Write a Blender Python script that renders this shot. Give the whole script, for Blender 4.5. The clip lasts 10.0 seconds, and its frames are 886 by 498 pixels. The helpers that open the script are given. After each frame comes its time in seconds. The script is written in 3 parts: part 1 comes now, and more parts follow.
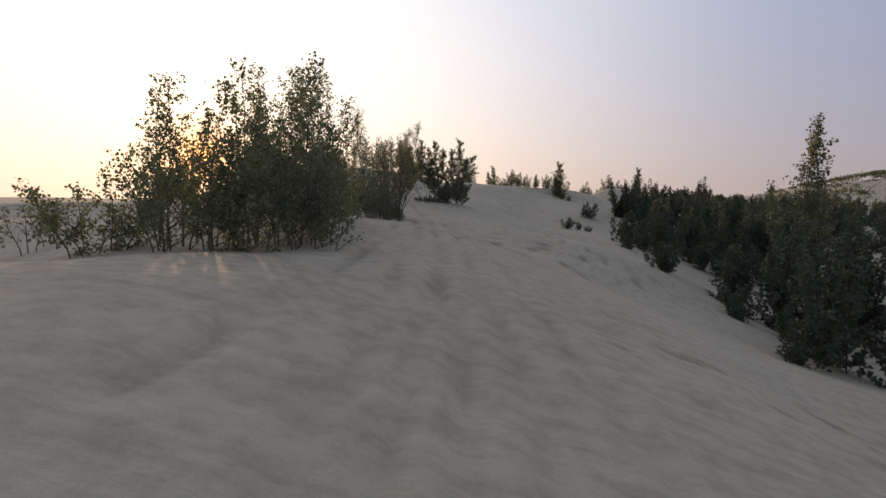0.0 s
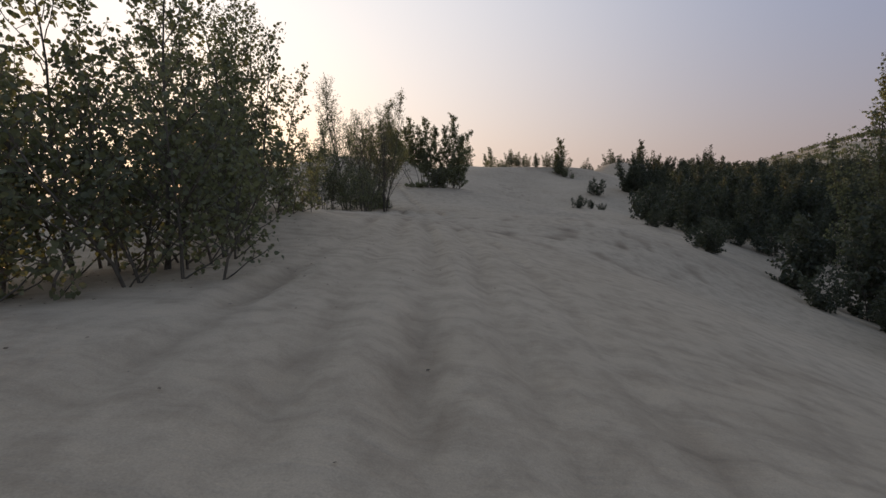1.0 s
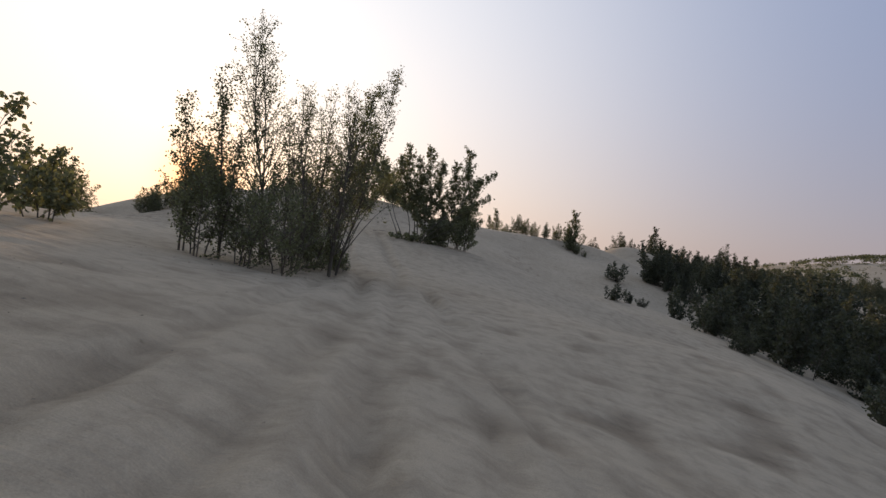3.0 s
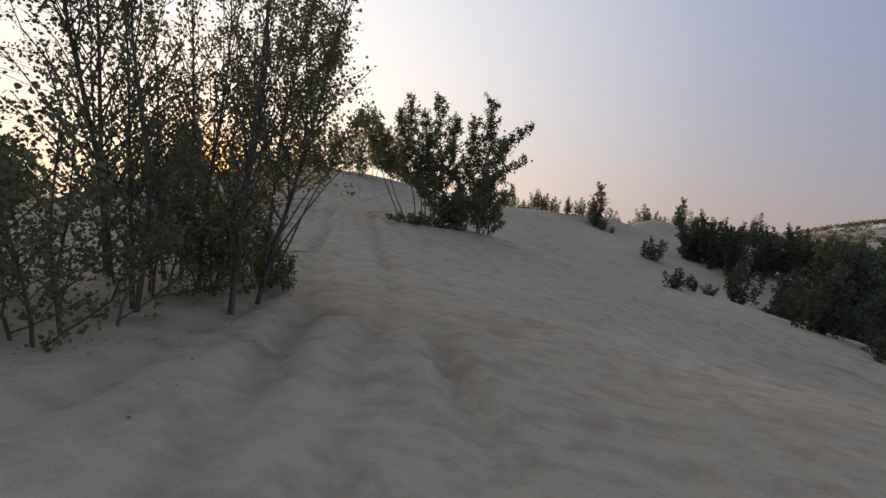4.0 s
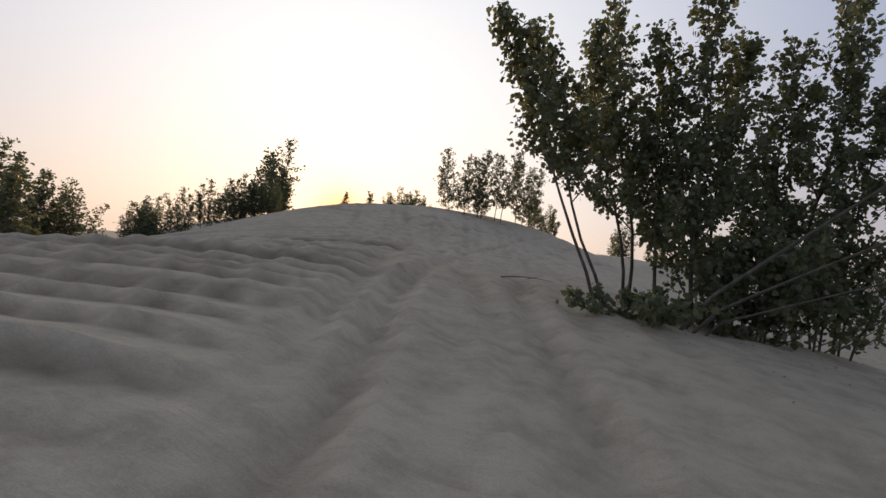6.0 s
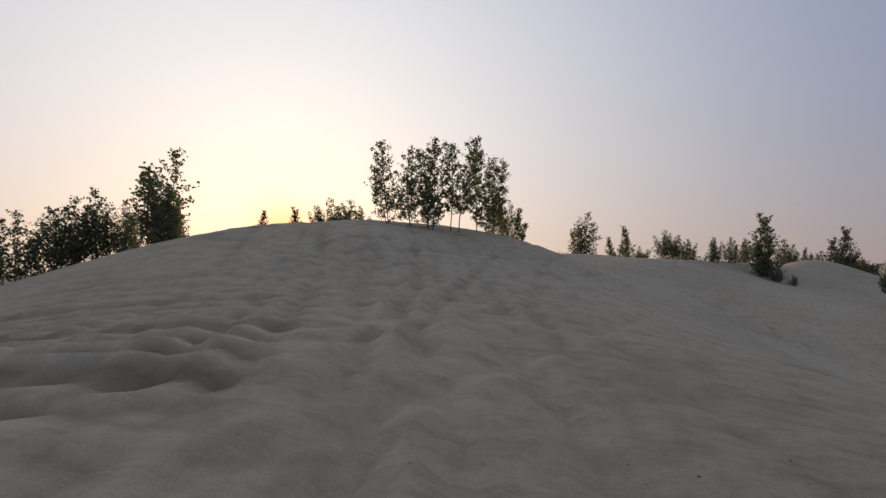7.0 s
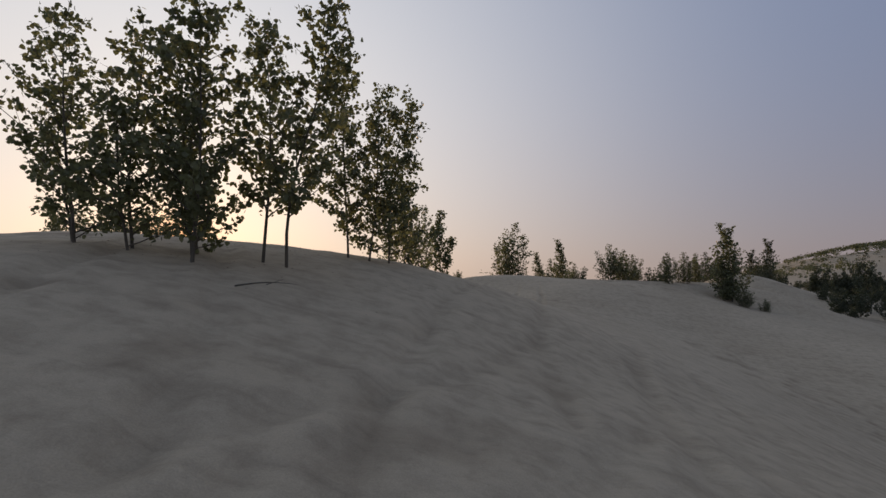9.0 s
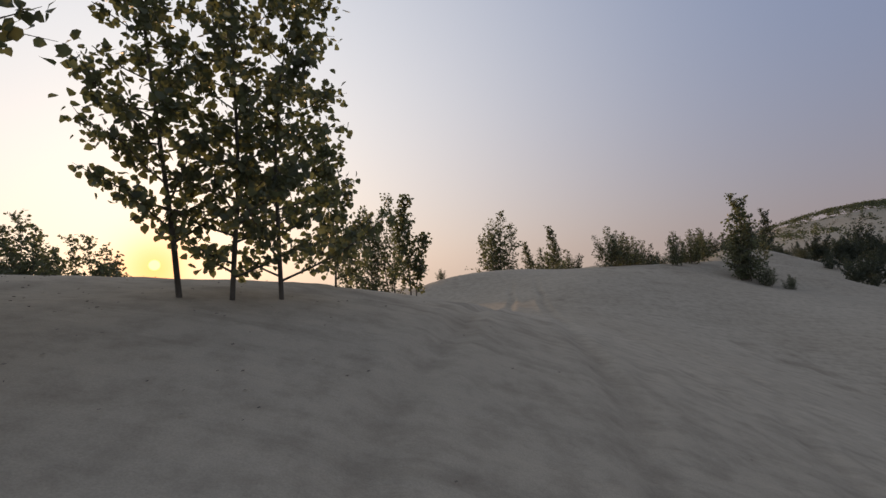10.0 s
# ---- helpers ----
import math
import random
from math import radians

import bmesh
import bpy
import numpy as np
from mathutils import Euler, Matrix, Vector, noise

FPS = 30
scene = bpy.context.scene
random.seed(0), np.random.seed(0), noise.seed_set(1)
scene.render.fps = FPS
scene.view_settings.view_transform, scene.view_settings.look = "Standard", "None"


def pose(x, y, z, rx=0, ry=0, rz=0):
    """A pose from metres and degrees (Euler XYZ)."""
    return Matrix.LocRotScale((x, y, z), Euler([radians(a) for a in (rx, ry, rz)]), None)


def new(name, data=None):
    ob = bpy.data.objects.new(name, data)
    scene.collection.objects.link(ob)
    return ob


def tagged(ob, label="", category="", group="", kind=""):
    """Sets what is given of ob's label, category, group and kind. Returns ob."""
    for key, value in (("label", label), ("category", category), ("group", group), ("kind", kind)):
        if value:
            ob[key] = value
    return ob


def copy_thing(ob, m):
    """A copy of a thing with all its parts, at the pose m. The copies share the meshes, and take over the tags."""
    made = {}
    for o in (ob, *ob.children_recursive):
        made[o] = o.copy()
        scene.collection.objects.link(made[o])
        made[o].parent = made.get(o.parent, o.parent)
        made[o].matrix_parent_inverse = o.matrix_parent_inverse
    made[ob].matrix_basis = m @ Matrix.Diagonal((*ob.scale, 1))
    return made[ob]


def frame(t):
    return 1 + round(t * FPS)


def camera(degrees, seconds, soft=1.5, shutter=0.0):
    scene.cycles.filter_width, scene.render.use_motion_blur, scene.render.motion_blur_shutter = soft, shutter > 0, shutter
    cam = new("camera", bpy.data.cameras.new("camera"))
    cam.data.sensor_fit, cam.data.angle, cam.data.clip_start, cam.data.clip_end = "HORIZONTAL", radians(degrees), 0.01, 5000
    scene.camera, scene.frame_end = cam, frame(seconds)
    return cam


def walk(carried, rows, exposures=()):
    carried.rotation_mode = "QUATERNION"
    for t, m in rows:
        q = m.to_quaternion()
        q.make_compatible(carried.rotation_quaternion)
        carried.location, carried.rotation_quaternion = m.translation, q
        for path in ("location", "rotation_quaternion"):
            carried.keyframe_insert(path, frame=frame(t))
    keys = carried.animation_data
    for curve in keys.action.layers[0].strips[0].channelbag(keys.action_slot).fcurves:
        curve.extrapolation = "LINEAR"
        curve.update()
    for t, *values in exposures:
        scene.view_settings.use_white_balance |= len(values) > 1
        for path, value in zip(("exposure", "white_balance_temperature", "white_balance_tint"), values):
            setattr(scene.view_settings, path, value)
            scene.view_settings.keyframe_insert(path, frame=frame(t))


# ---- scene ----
cam = camera(84.0, 10.0, soft=1.5)
# seconds, eye x y z in metres, yaw, pitch, lean in degrees
PATH = [
    (0.0, 2.899, 6.857, 2.180, 5.14, -6.11, -1.02),
    (0.5, 2.809, 9.288, 2.169, 4.30, -5.27, 2.17),
    (1.0, 2.601, 11.764, 1.931, 4.76, -7.59, 2.61),
    (1.5, 2.208, 14.446, 1.835, 5.51, -0.13, 1.57),
    (2.0, 1.973, 17.003, 2.007, 4.82, -3.74, -2.65),
    (2.5, 1.693, 19.375, 1.931, 4.60, -2.16, -4.64),
    (2.7, 1.625, 20.513, 1.966, 4.47, -1.06, -5.85),
    (3.8, 0.992, 27.677, 1.985, 4.21, -2.20, -6.92),
    (4.0, 0.817, 28.826, 2.017, 5.62, -3.56, -4.36),
    (4.5, 0.184, 31.797, 1.823, 9.15, -4.92, -8.48),
    (5.0, -0.657, 34.500, 1.917, 13.35, -0.84, -10.14),
    (5.5, -1.520, 37.402, 2.023, 16.11, 1.50, -7.78),
    (6.0, -2.460, 40.049, 2.232, 18.67, 1.19, -6.37),
    (6.2, -2.799, 41.079, 2.324, 19.42, 2.18, -4.57),
    (7.3, -5.096, 49.554, 3.431, 9.68, 1.68, 1.86),
    (7.5, -5.272, 51.025, 3.566, 7.97, 0.84, 3.11),
    (8.0, -5.618, 54.498, 3.880, 5.61, 2.64, 1.38),
    (8.5, -5.931, 57.943, 4.169, 4.04, 2.49, -0.79),
    (9.0, -6.042, 61.189, 4.523, 2.47, 3.76, 0.73),
    (9.5, -6.059, 64.144, 4.784, 0.81, 2.88, 1.57),
    (10.0, -5.947, 66.750, 5.009, 0.70, 3.11, 5.34),
]
EXPOSURES = [(0.0, 0.28), (0.5, 0.22), (1.0, 0.08), (1.5, 0.2), (2.5, 0.25), (4.0, 0.12), (4.5, 0.24), (5.5, 0.2), (6.5, 0.05), (7.5, -0.2), (9.0, -0.24), (10.0, -0.05)]
walk(cam, [(t, pose(x, y, z, 90 + pitch, lean, yaw)) for t, x, y, z, yaw, pitch, lean in PATH], EXPOSURES)

# ---- light: a hazy evening sky and the low sun ----
SUN_YAW, SUN_UP = 30.9, 3.75
sun_way = Vector((-math.sin(radians(SUN_YAW)) * math.cos(radians(SUN_UP)), math.cos(radians(SUN_YAW)) * math.cos(radians(SUN_UP)), math.sin(radians(SUN_UP))))
world = bpy.data.worlds.new("evening_sky")
scene.world = world
world.use_nodes = True
wn = world.node_tree.nodes
wl = world.node_tree.links
wn.clear()
sky = wn.new("ShaderNodeTexSky")
sky.sky_type = "NISHITA"
sky.sun_disc = False
sky.sun_elevation = radians(SUN_UP)
sky.sun_rotation = radians(-SUN_YAW)
sky.altitude, sky.air_density, sky.dust_density, sky.ozone_density = 50, 1.0, 3.0, 1.5


def wmath(op, a, b=None, c=None):
    n = wn.new("ShaderNodeMath")
    n.operation = op
    for k, v in enumerate((a, b, c)):
        if v is None:
            continue
        if isinstance(v, (int, float)):
            n.inputs[k].default_value = v
        else:
            wl.new(v, n.inputs[k])
    return n.outputs[0]


def wtint(value, colour):
    n = wn.new("ShaderNodeVectorMath")
    n.operation = "SCALE"
    n.inputs[0].default_value = colour
    wl.new(value, n.inputs["Scale"])
    return n.outputs[0]


def wsum(*parts):
    total = parts[0]
    for q in parts[1:]:
        n = wn.new("ShaderNodeVectorMath")
        n.operation = "ADD"
        wl.new(total, n.inputs[0])
        wl.new(q, n.inputs[1])
        total = n.outputs[0]
    return total


# thin sky above, dusty pink haze low down, a broad milky glow round the sun and its disc
way = wn.new("ShaderNodeTexCoord").outputs["Generated"]
up = wn.new("ShaderNodeSeparateXYZ")
wl.new(way, up.inputs[0])
rise = wmath("MAXIMUM", up.outputs["Z"], 0.0)
toward = wn.new("ShaderNodeVectorMath")
toward.operation = "DOT_PRODUCT"
wl.new(way, toward.inputs[0])
toward.inputs[1].default_value = sun_way
facing = wmath("MAXIMUM", toward.outputs["Value"], 0.0)
low = wmath("POWER", wmath("SUBTRACT", 1.0, rise), 4.2)
high = wmath("SUBTRACT", 1.0, low)
glow = wmath("POWER", facing, 3.0)
tight = wmath("POWER", facing, 25.0)
halo = wmath("POWER", facing, 700.0)
disc = wmath("SMOOTH_MIN", wmath("MAXIMUM", wmath("MULTIPLY", wmath("SUBTRACT", toward.outputs["Value"], math.cos(radians(0.55))), 60000.0), 0.0), 1.0, 0.2)
thin = wn.new("ShaderNodeVectorMath")
thin.operation = "SCALE"
wl.new(sky.outputs["Color"], thin.inputs[0])
thin.inputs["Scale"].default_value = 0.014
haze = wsum(
    thin.outputs[0],
    wtint(high, (0.208, 0.266, 0.422)),
    wtint(low, (0.318, 0.262, 0.262)),
    wtint(wmath("MULTIPLY", glow, high), (0.81, 0.74, 0.585)),
    wtint(wmath("MULTIPLY", glow, low), (0.66, 0.475, 0.30)),
    wtint(tight, (0.10, 0.07, 0.02)),
    wtint(halo, (0.35, -0.30, -0.46)),
    wtint(disc, (3.0, 1.3, 0.3)),
)
bg = wn.new("ShaderNodeBackground")
bg.inputs["Strength"].default_value = 1.0
wout = wn.new("ShaderNodeOutputWorld")
wl.new(haze, bg.inputs["Color"])
wl.new(bg.outputs["Background"], wout.inputs["Surface"])

sun = new("sun", bpy.data.lights.new("sun", "SUN"))
sun.data.energy, sun.data.angle, sun.data.color = 2.2, radians(0.8), (1.0, 0.62, 0.34)
sun.matrix_world = sun_way.to_track_quat("Z", "Y").to_matrix().to_4x4()


# ---- materials ----
def shader(name):
    m = bpy.data.materials.new(name)
    m.use_nodes = True
    return m, m.node_tree.nodes, m.node_tree.links, m.node_tree.nodes["Principled BSDF"]


def noise_node(nodes, links, scale, detail=4.0, rough=0.55, vector=None):
    n = nodes.new("ShaderNodeTexNoise")
    n.inputs["Scale"].default_value, n.inputs["Detail"].default_value, n.inputs["Roughness"].default_value = scale, detail, rough
    if vector:
        links.new(vector, n.inputs["Vector"])
    return n


def ramp(nodes, links, fac, stops):
    r = nodes.new("ShaderNodeValToRGB")
    while len(r.color_ramp.elements) < len(stops):
        r.color_ramp.elements.new(0.5)
    for e, (p, c) in zip(r.color_ramp.elements, stops):
        e.position, e.color = p, (*c, 1)
    links.new(fac, r.inputs["Fac"])
    return r


def mix(nodes, links, fac, a, b, kind="MIX"):
    n = nodes.new("ShaderNodeMix")
    n.data_type, n.blend_type = "RGBA", kind
    for socket, v in ((n.inputs[0], fac), (n.inputs[6], a), (n.inputs[7], b)):
        if isinstance(v, (int, float)):
            socket.default_value = v
        elif isinstance(v, tuple):
            socket.default_value = (*v, 1)
        else:
            links.new(v, socket)
    return n.outputs[2]


def sand_material():
    m, n, l, p = shader("dune_sand")
    pos = n.new("ShaderNodeNewGeometry").outputs["Position"]
    broad = noise_node(n, l, 0.16, 4, 0.6, pos)
    fine = noise_node(n, l, 3.2, 6, 0.65, pos)
    grain = noise_node(n, l, 90.0, 3, 0.6, pos)
    base = ramp(n, l, broad.outputs["Fac"], [(0.3, (0.455, 0.368, 0.245)), (0.7, (0.545, 0.448, 0.305))])
    spots = ramp(n, l, fine.outputs["Fac"], [(0.25, (0.72, 0.71, 0.70)), (0.55, (1, 1, 1)), (0.8, (1.1, 1.09, 1.07))])
    c = mix(n, l, 1.0, base.outputs["Color"], spots.outputs["Color"], "MULTIPLY")
    gr = ramp(n, l, grain.outputs["Fac"], [(0.2, (0.85, 0.85, 0.85)), (0.8, (1.12, 1.12, 1.12))])
    c = mix(n, l, 1.0, c, gr.outputs["Color"], "MULTIPLY")
    long = n.new("ShaderNodeMapping")
    long.inputs["Scale"].default_value = (0.22, 2.6, 0.0)
    long.inputs["Rotation"].default_value = (0, 0, radians(-12))
    l.new(pos, long.inputs["Vector"])
    band = noise_node(n, l, 1.5, 5, 0.62, long.outputs["Vector"])
    band.inputs["Distortion"].default_value = 0.25
    bands = ramp(n, l, band.outputs["Fac"], [(0.30, (0.84, 0.835, 0.83)), (0.45, (0.97, 0.97, 0.97)), (0.75, (1.04, 1.035, 1.03))])
    c = mix(n, l, 1.0, c, bands.outputs["Color"], "MULTIPLY")
    # painted shade: darkens the sand colour in ruts, hollows and along the steps
    relief_shade = n.new("ShaderNodeAttribute")
    relief_shade.attribute_name = "relief_shade"
    c = mix(n, l, relief_shade.outputs["Fac"], c, mix(n, l, 1.0, c, (0.52, 0.49, 0.46), "MULTIPLY"))
    l.new(c, p.inputs["Base Color"])
    p.inputs["Roughness"].default_value = 0.95
    p.inputs["Specular IOR Level"].default_value = 0.2
    stretch = n.new("ShaderNodeMapping")
    stretch.inputs["Scale"].default_value = (0.22, 2.6, 0.0)
    stretch.inputs["Rotation"].default_value = (0, 0, radians(-14))
    l.new(pos, stretch.inputs["Vector"])
    streak = noise_node(n, l, 2.4, 5, 0.6, stretch.outputs["Vector"])
    streak.inputs["Distortion"].default_value = 0.4
    b1 = n.new("ShaderNodeBump")
    b1.inputs["Strength"].default_value, b1.inputs["Distance"].default_value = 0.4, 0.06
    l.new(streak.outputs["Fac"], b1.inputs["Height"])
    b2 = n.new("ShaderNodeBump")
    b2.inputs["Strength"].default_value, b2.inputs["Distance"].default_value = 0.7, 0.05
    l.new(fine.outputs["Fac"], b2.inputs["Height"])
    l.new(b1.outputs["Normal"], b2.inputs["Normal"])
    b3 = n.new("ShaderNodeBump")
    b3.inputs["Strength"].default_value, b3.inputs["Distance"].default_value = 0.4, 0.004
    l.new(grain.outputs["Fac"], b3.inputs["Height"])
    l.new(b2.outputs["Normal"], b3.inputs["Normal"])
    l.new(b3.outputs["Normal"], p.inputs["Normal"])
    return m


def leaf_material(name, dark, light, through_it):
    m, n, l, p = shader(name)
    geo = n.new("ShaderNodeNewGeometry")
    big = noise_node(n, l, 1.3, 3, 0.5, geo.outputs["Position"])
    tone = n.new("ShaderNodeMath")
    tone.operation = "MULTIPLY_ADD"
    tone.inputs[1].default_value, tone.inputs[2].default_value = 0.65, 0.0
    l.new(geo.outputs["Random Per Island"], tone.inputs[0])
    tone2 = n.new("ShaderNodeMath")
    tone2.operation = "MULTIPLY_ADD"
    tone2.inputs[1].default_value = 0.45
    l.new(big.outputs["Fac"], tone2.inputs[0])
    l.new(tone.outputs[0], tone2.inputs[2])
    r = ramp(n, l, tone2.outputs[0], [(0.1, dark), (0.85, light)])
    l.new(r.outputs["Color"], p.inputs["Base Color"])
    p.inputs["Roughness"].default_value = 0.5
    p.inputs["Specular IOR Level"].default_value = 0.35
    trans = n.new("ShaderNodeBsdfTranslucent")
    l.new(mix(n, l, 1.0, r.outputs["Color"], (1.12, 1.12, 0.76), "MULTIPLY"), trans.inputs["Color"])
    both = n.new("ShaderNodeMixShader")
    both.inputs["Fac"].default_value = through_it
    l.new(p.outputs["BSDF"], both.inputs[1])
    l.new(trans.outputs["BSDF"], both.inputs[2])
    l.new(both.outputs["Shader"], n["Material Output"].inputs["Surface"])
    return m


def bark_material():
    m, n, l, p = shader("poplar_bark")
    pos = n.new("ShaderNodeTexCoord").outputs["Object"]
    mp = n.new("ShaderNodeMapping")
    mp.inputs["Scale"].default_value = (14, 14, 3.5)
    l.new(pos, mp.inputs["Vector"])
    a = noise_node(n, l, 1.0, 6, 0.65, mp.outputs["Vector"])
    b = noise_node(n, l, 2.2, 3, 0.5, pos)
    r = ramp(n, l, a.outputs["Fac"], [(0.3, (0.07, 0.058, 0.043)), (0.6, (0.17, 0.15, 0.118)), (0.8, (0.24, 0.222, 0.18))])
    r2 = ramp(n, l, b.outputs["Fac"], [(0.35, (0.7, 0.72, 0.66)), (0.7, (1.05, 1.0, 0.95))])
    l.new(mix(n, l, 1.0, r.outputs["Color"], r2.outputs["Color"], "MULTIPLY"), p.inputs["Base Color"])
    p.inputs["Roughness"].default_value = 0.85
    bp = n.new("ShaderNodeBump")
    bp.inputs["Strength"].default_value, bp.inputs["Distance"].default_value = 0.5, 0.01
    l.new(a.outputs["Fac"], bp.inputs["Height"])
    l.new(bp.outputs["Normal"], p.inputs["Normal"])
    return m


SAND = sand_material()
WILLOW = leaf_material("willow_leaf", (0.05, 0.06, 0.04), (0.115, 0.125, 0.08), 0.42)
LEAF = leaf_material("poplar_leaf", (0.095, 0.104, 0.056), (0.215, 0.228, 0.13), 0.46)
LEAF_DARK = leaf_material("shrub_leaf", (0.07, 0.08, 0.042), (0.16, 0.172, 0.092), 0.45)
BARK = bark_material()

# ---- ground: dunes as soft mounds and hollows (x, y, reach, height) ----
DUNES = (
    [(-25, 65, 28, 5.65), (-15, -7.5, 10, 6.28), (3, 117, 17, 4.67), (39, 57, 17, -2.11),
     (0, 15, 6, 1.44), (22.5, -7.5, 10, -4.54), (-15, 75, 6, 2.21), (25, 25, 6, -4.17),
     (0.5, 2.5, 3.5, 1.81), (-5, 30, 6, 0.57), (-45, 60, 10, -4.84), (10, 70, 6, -2.09),
     (-20, 10, 6, -2.75), (-20, 45, 6, -1.77), (0, 90, 6, -2), (45, 52.5, 10, 1.79)],
    [(11, 16.5, 3.5, -1.04), (35, 135, 6, 2.67), (-5, -15, 6, 2.6), (-3, 76, 3.5, 0.58),
     (15, 105, 6, 2.28), (30, 10, 6, 2.36), (4, 58.5, 3.5, -1.11), (-45, 30, 10, -2.4),
     (25, 40, 6, -2.91), (-30, 112.5, 10, -1.59), (-6.5, 23.5, 3.5, 1.1), (-45, 90, 6, -1.71),
     (-30, 85, 6, 2.41), (7.5, 6, 3.5, 0.81), (-10, 65.5, 3.5, 0.62), (25, 75, 6, -2.32)],
    [(-5, 105, 6, 2.23), (-45, 75, 6, -2.82), (-20, -15, 6, 1.38), (-3, -4.5, 3.5, 1.22),
     (-25, 55, 6, -1.06), (-3, 37.5, 3.5, -0.38), (7.5, 51.5, 3.5, -0.92), (14.5, 23.5, 3.5, -0.99),
     (25, 115, 6, 1.1), (20, 130, 6, -1.39), (15, -15, 6, -1.57), (0, 150, 10, -0.89),
     (35, 100, 6, -1.28), (-15, 90, 6, 0.65), (50, 70, 6, 1.07), (14.5, 9.5, 3.5, -0.34)],
    [(-3, 9.5, 3.5, 0.87), (-10, 9.5, 3.5, -0.83), (7.5, 30.5, 3.5, 0.38), (-15, 115, 6, -2.3),
     (-6.5, 72.5, 3.5, 0.69), (-13.5, 30.5, 3.5, 0.81), (-6.5, 79.5, 3.5, 0.62), (-17, 62, 3.5, 0.58),
     (-45, 97.5, 10, -1.79), (0.5, 23.5, 3.5, 0.33), (4, 65.5, 3.5, -0.65), (10, 80, 6, -0.93),
     (25, 60, 6, -2.52), (35, 75, 6, -1.64), (20, 35, 6, -1.31), (35, 30, 6, -1.71)],
    [(0, 100, 6, -1.42), (35, 140, 6, 1.74), (4, -4.5, 3.5, 0.61), (-13.5, 51.5, 3.5, -0.39),
     (-25, 35, 6, -0.59), (-35, -15, 6, -0.75), (-25, 105, 6, -1.43), (15, 50, 6, -0.75),
     (-30, 10, 6, 1.15), (-40, 5, 6, -1.07), (11, -4.5, 3.5, -0.58), (10, 125, 6, -0.92),
     (20, 15, 6, -0.72), (-35, 75, 6, 0.83), (7.5, 62, 3.5, -0.64), (-15, -15, 6, 1.68)],
    [(-1.5, 88, 5, 2.25), (2, 96, 5, 2.4), (7, 104, 6, 0.96), (14, 105, 6, -1.49),
     (20, 109, 6, 1.28), (-16, 55, 3.5, -0.21), (-13, 59, 3.5, 0.28), (-11, 63, 3.5, 0.05),
     (-15, 63, 3.5, 0.16), (-8, 66, 3.5, -0.11), (-7, 72, 3, 0.25),
     (-4, 72, 3, -0.27), (-4.5, 77, 3.5, -0.29), (-1, 80, 4, 0.34), (5, 44, 3.5, 0.14),
     (4, 50, 3.5, 0.13), (9, 33, 3.5, 0.23), (10, 26, 3.5, -0.87), (8, 40, 3.5, -0.69),
     (-4, 46, 4, 0.04), (-8, 50, 4, 0.08), (-9, 56, 4, -0.12), (-5, 62, 4, 0.05)],
    [(50, 152, 20, 3.6), (-29, 55, 6, -1.4), (17.6, 103.5, 3.5, -1.3), (15.2, 31.0, 3.5, -0.7)],
)
FAR_HILLS = [(-18.5, 62.5, 3.0, -0.25), (-10.8, 75.0, 2.2, -0.15), (470, 720, 55, 20), (760, 1040, 140, 46), (1050, 1000, 200, 56)]
PLAIN = -1.5


def lattice(ix, iy, seed):
    h = (ix.astype(np.int64) * 374761393 + iy.astype(np.int64) * 668265263 + seed * 1442695041) & 0x7FFFFFFF
    h = ((h ^ (h >> 13)) * 1274126177) & 0x7FFFFFFF
    return ((h ^ (h >> 16)) & 0xFFFF) / 32767.5 - 1


def soft_noise(x, y, size, seed):
    x, y = x / size, y / size
    ix, iy = np.floor(x), np.floor(y)
    fx, fy = x - ix, y - iy
    fx, fy = fx * fx * (3 - 2 * fx), fy * fy * (3 - 2 * fy)
    a, b = lattice(ix, iy, seed), lattice(ix + 1, iy, seed)
    c, d = lattice(ix, iy + 1, seed), lattice(ix + 1, iy + 1, seed)
    return (a * (1 - fx) + b * fx) * (1 - fy) + (c * (1 - fx) + d * fx) * fy


def dunes(x, y):
    x, y = np.asarray(x, float), np.asarray(y, float)
    z = np.full(np.broadcast(x, y).shape, PLAIN)
    for group in DUNES:
        for cx, cy, reach, height in group:
            z = z + height * np.exp(-((x - cx) ** 2 + (y - cy) ** 2) / (2 * reach * reach))
    for cx, cy, reach, height in FAR_HILLS:
        z = z + height * np.exp(-((x - cx) ** 2 + (y - cy) ** 2) / (2 * reach * reach))
    out = np.clip((np.hypot(x, y - 40) - 110) / 520, 0, 1)
    side = np.clip((0.42 * y + 10 - x) / (60 + 0.3 * np.abs(y)), 0, 1)
    z = z - 62 * out * out * (3 - 2 * out) * side * side * (3 - 2 * side)
    return z


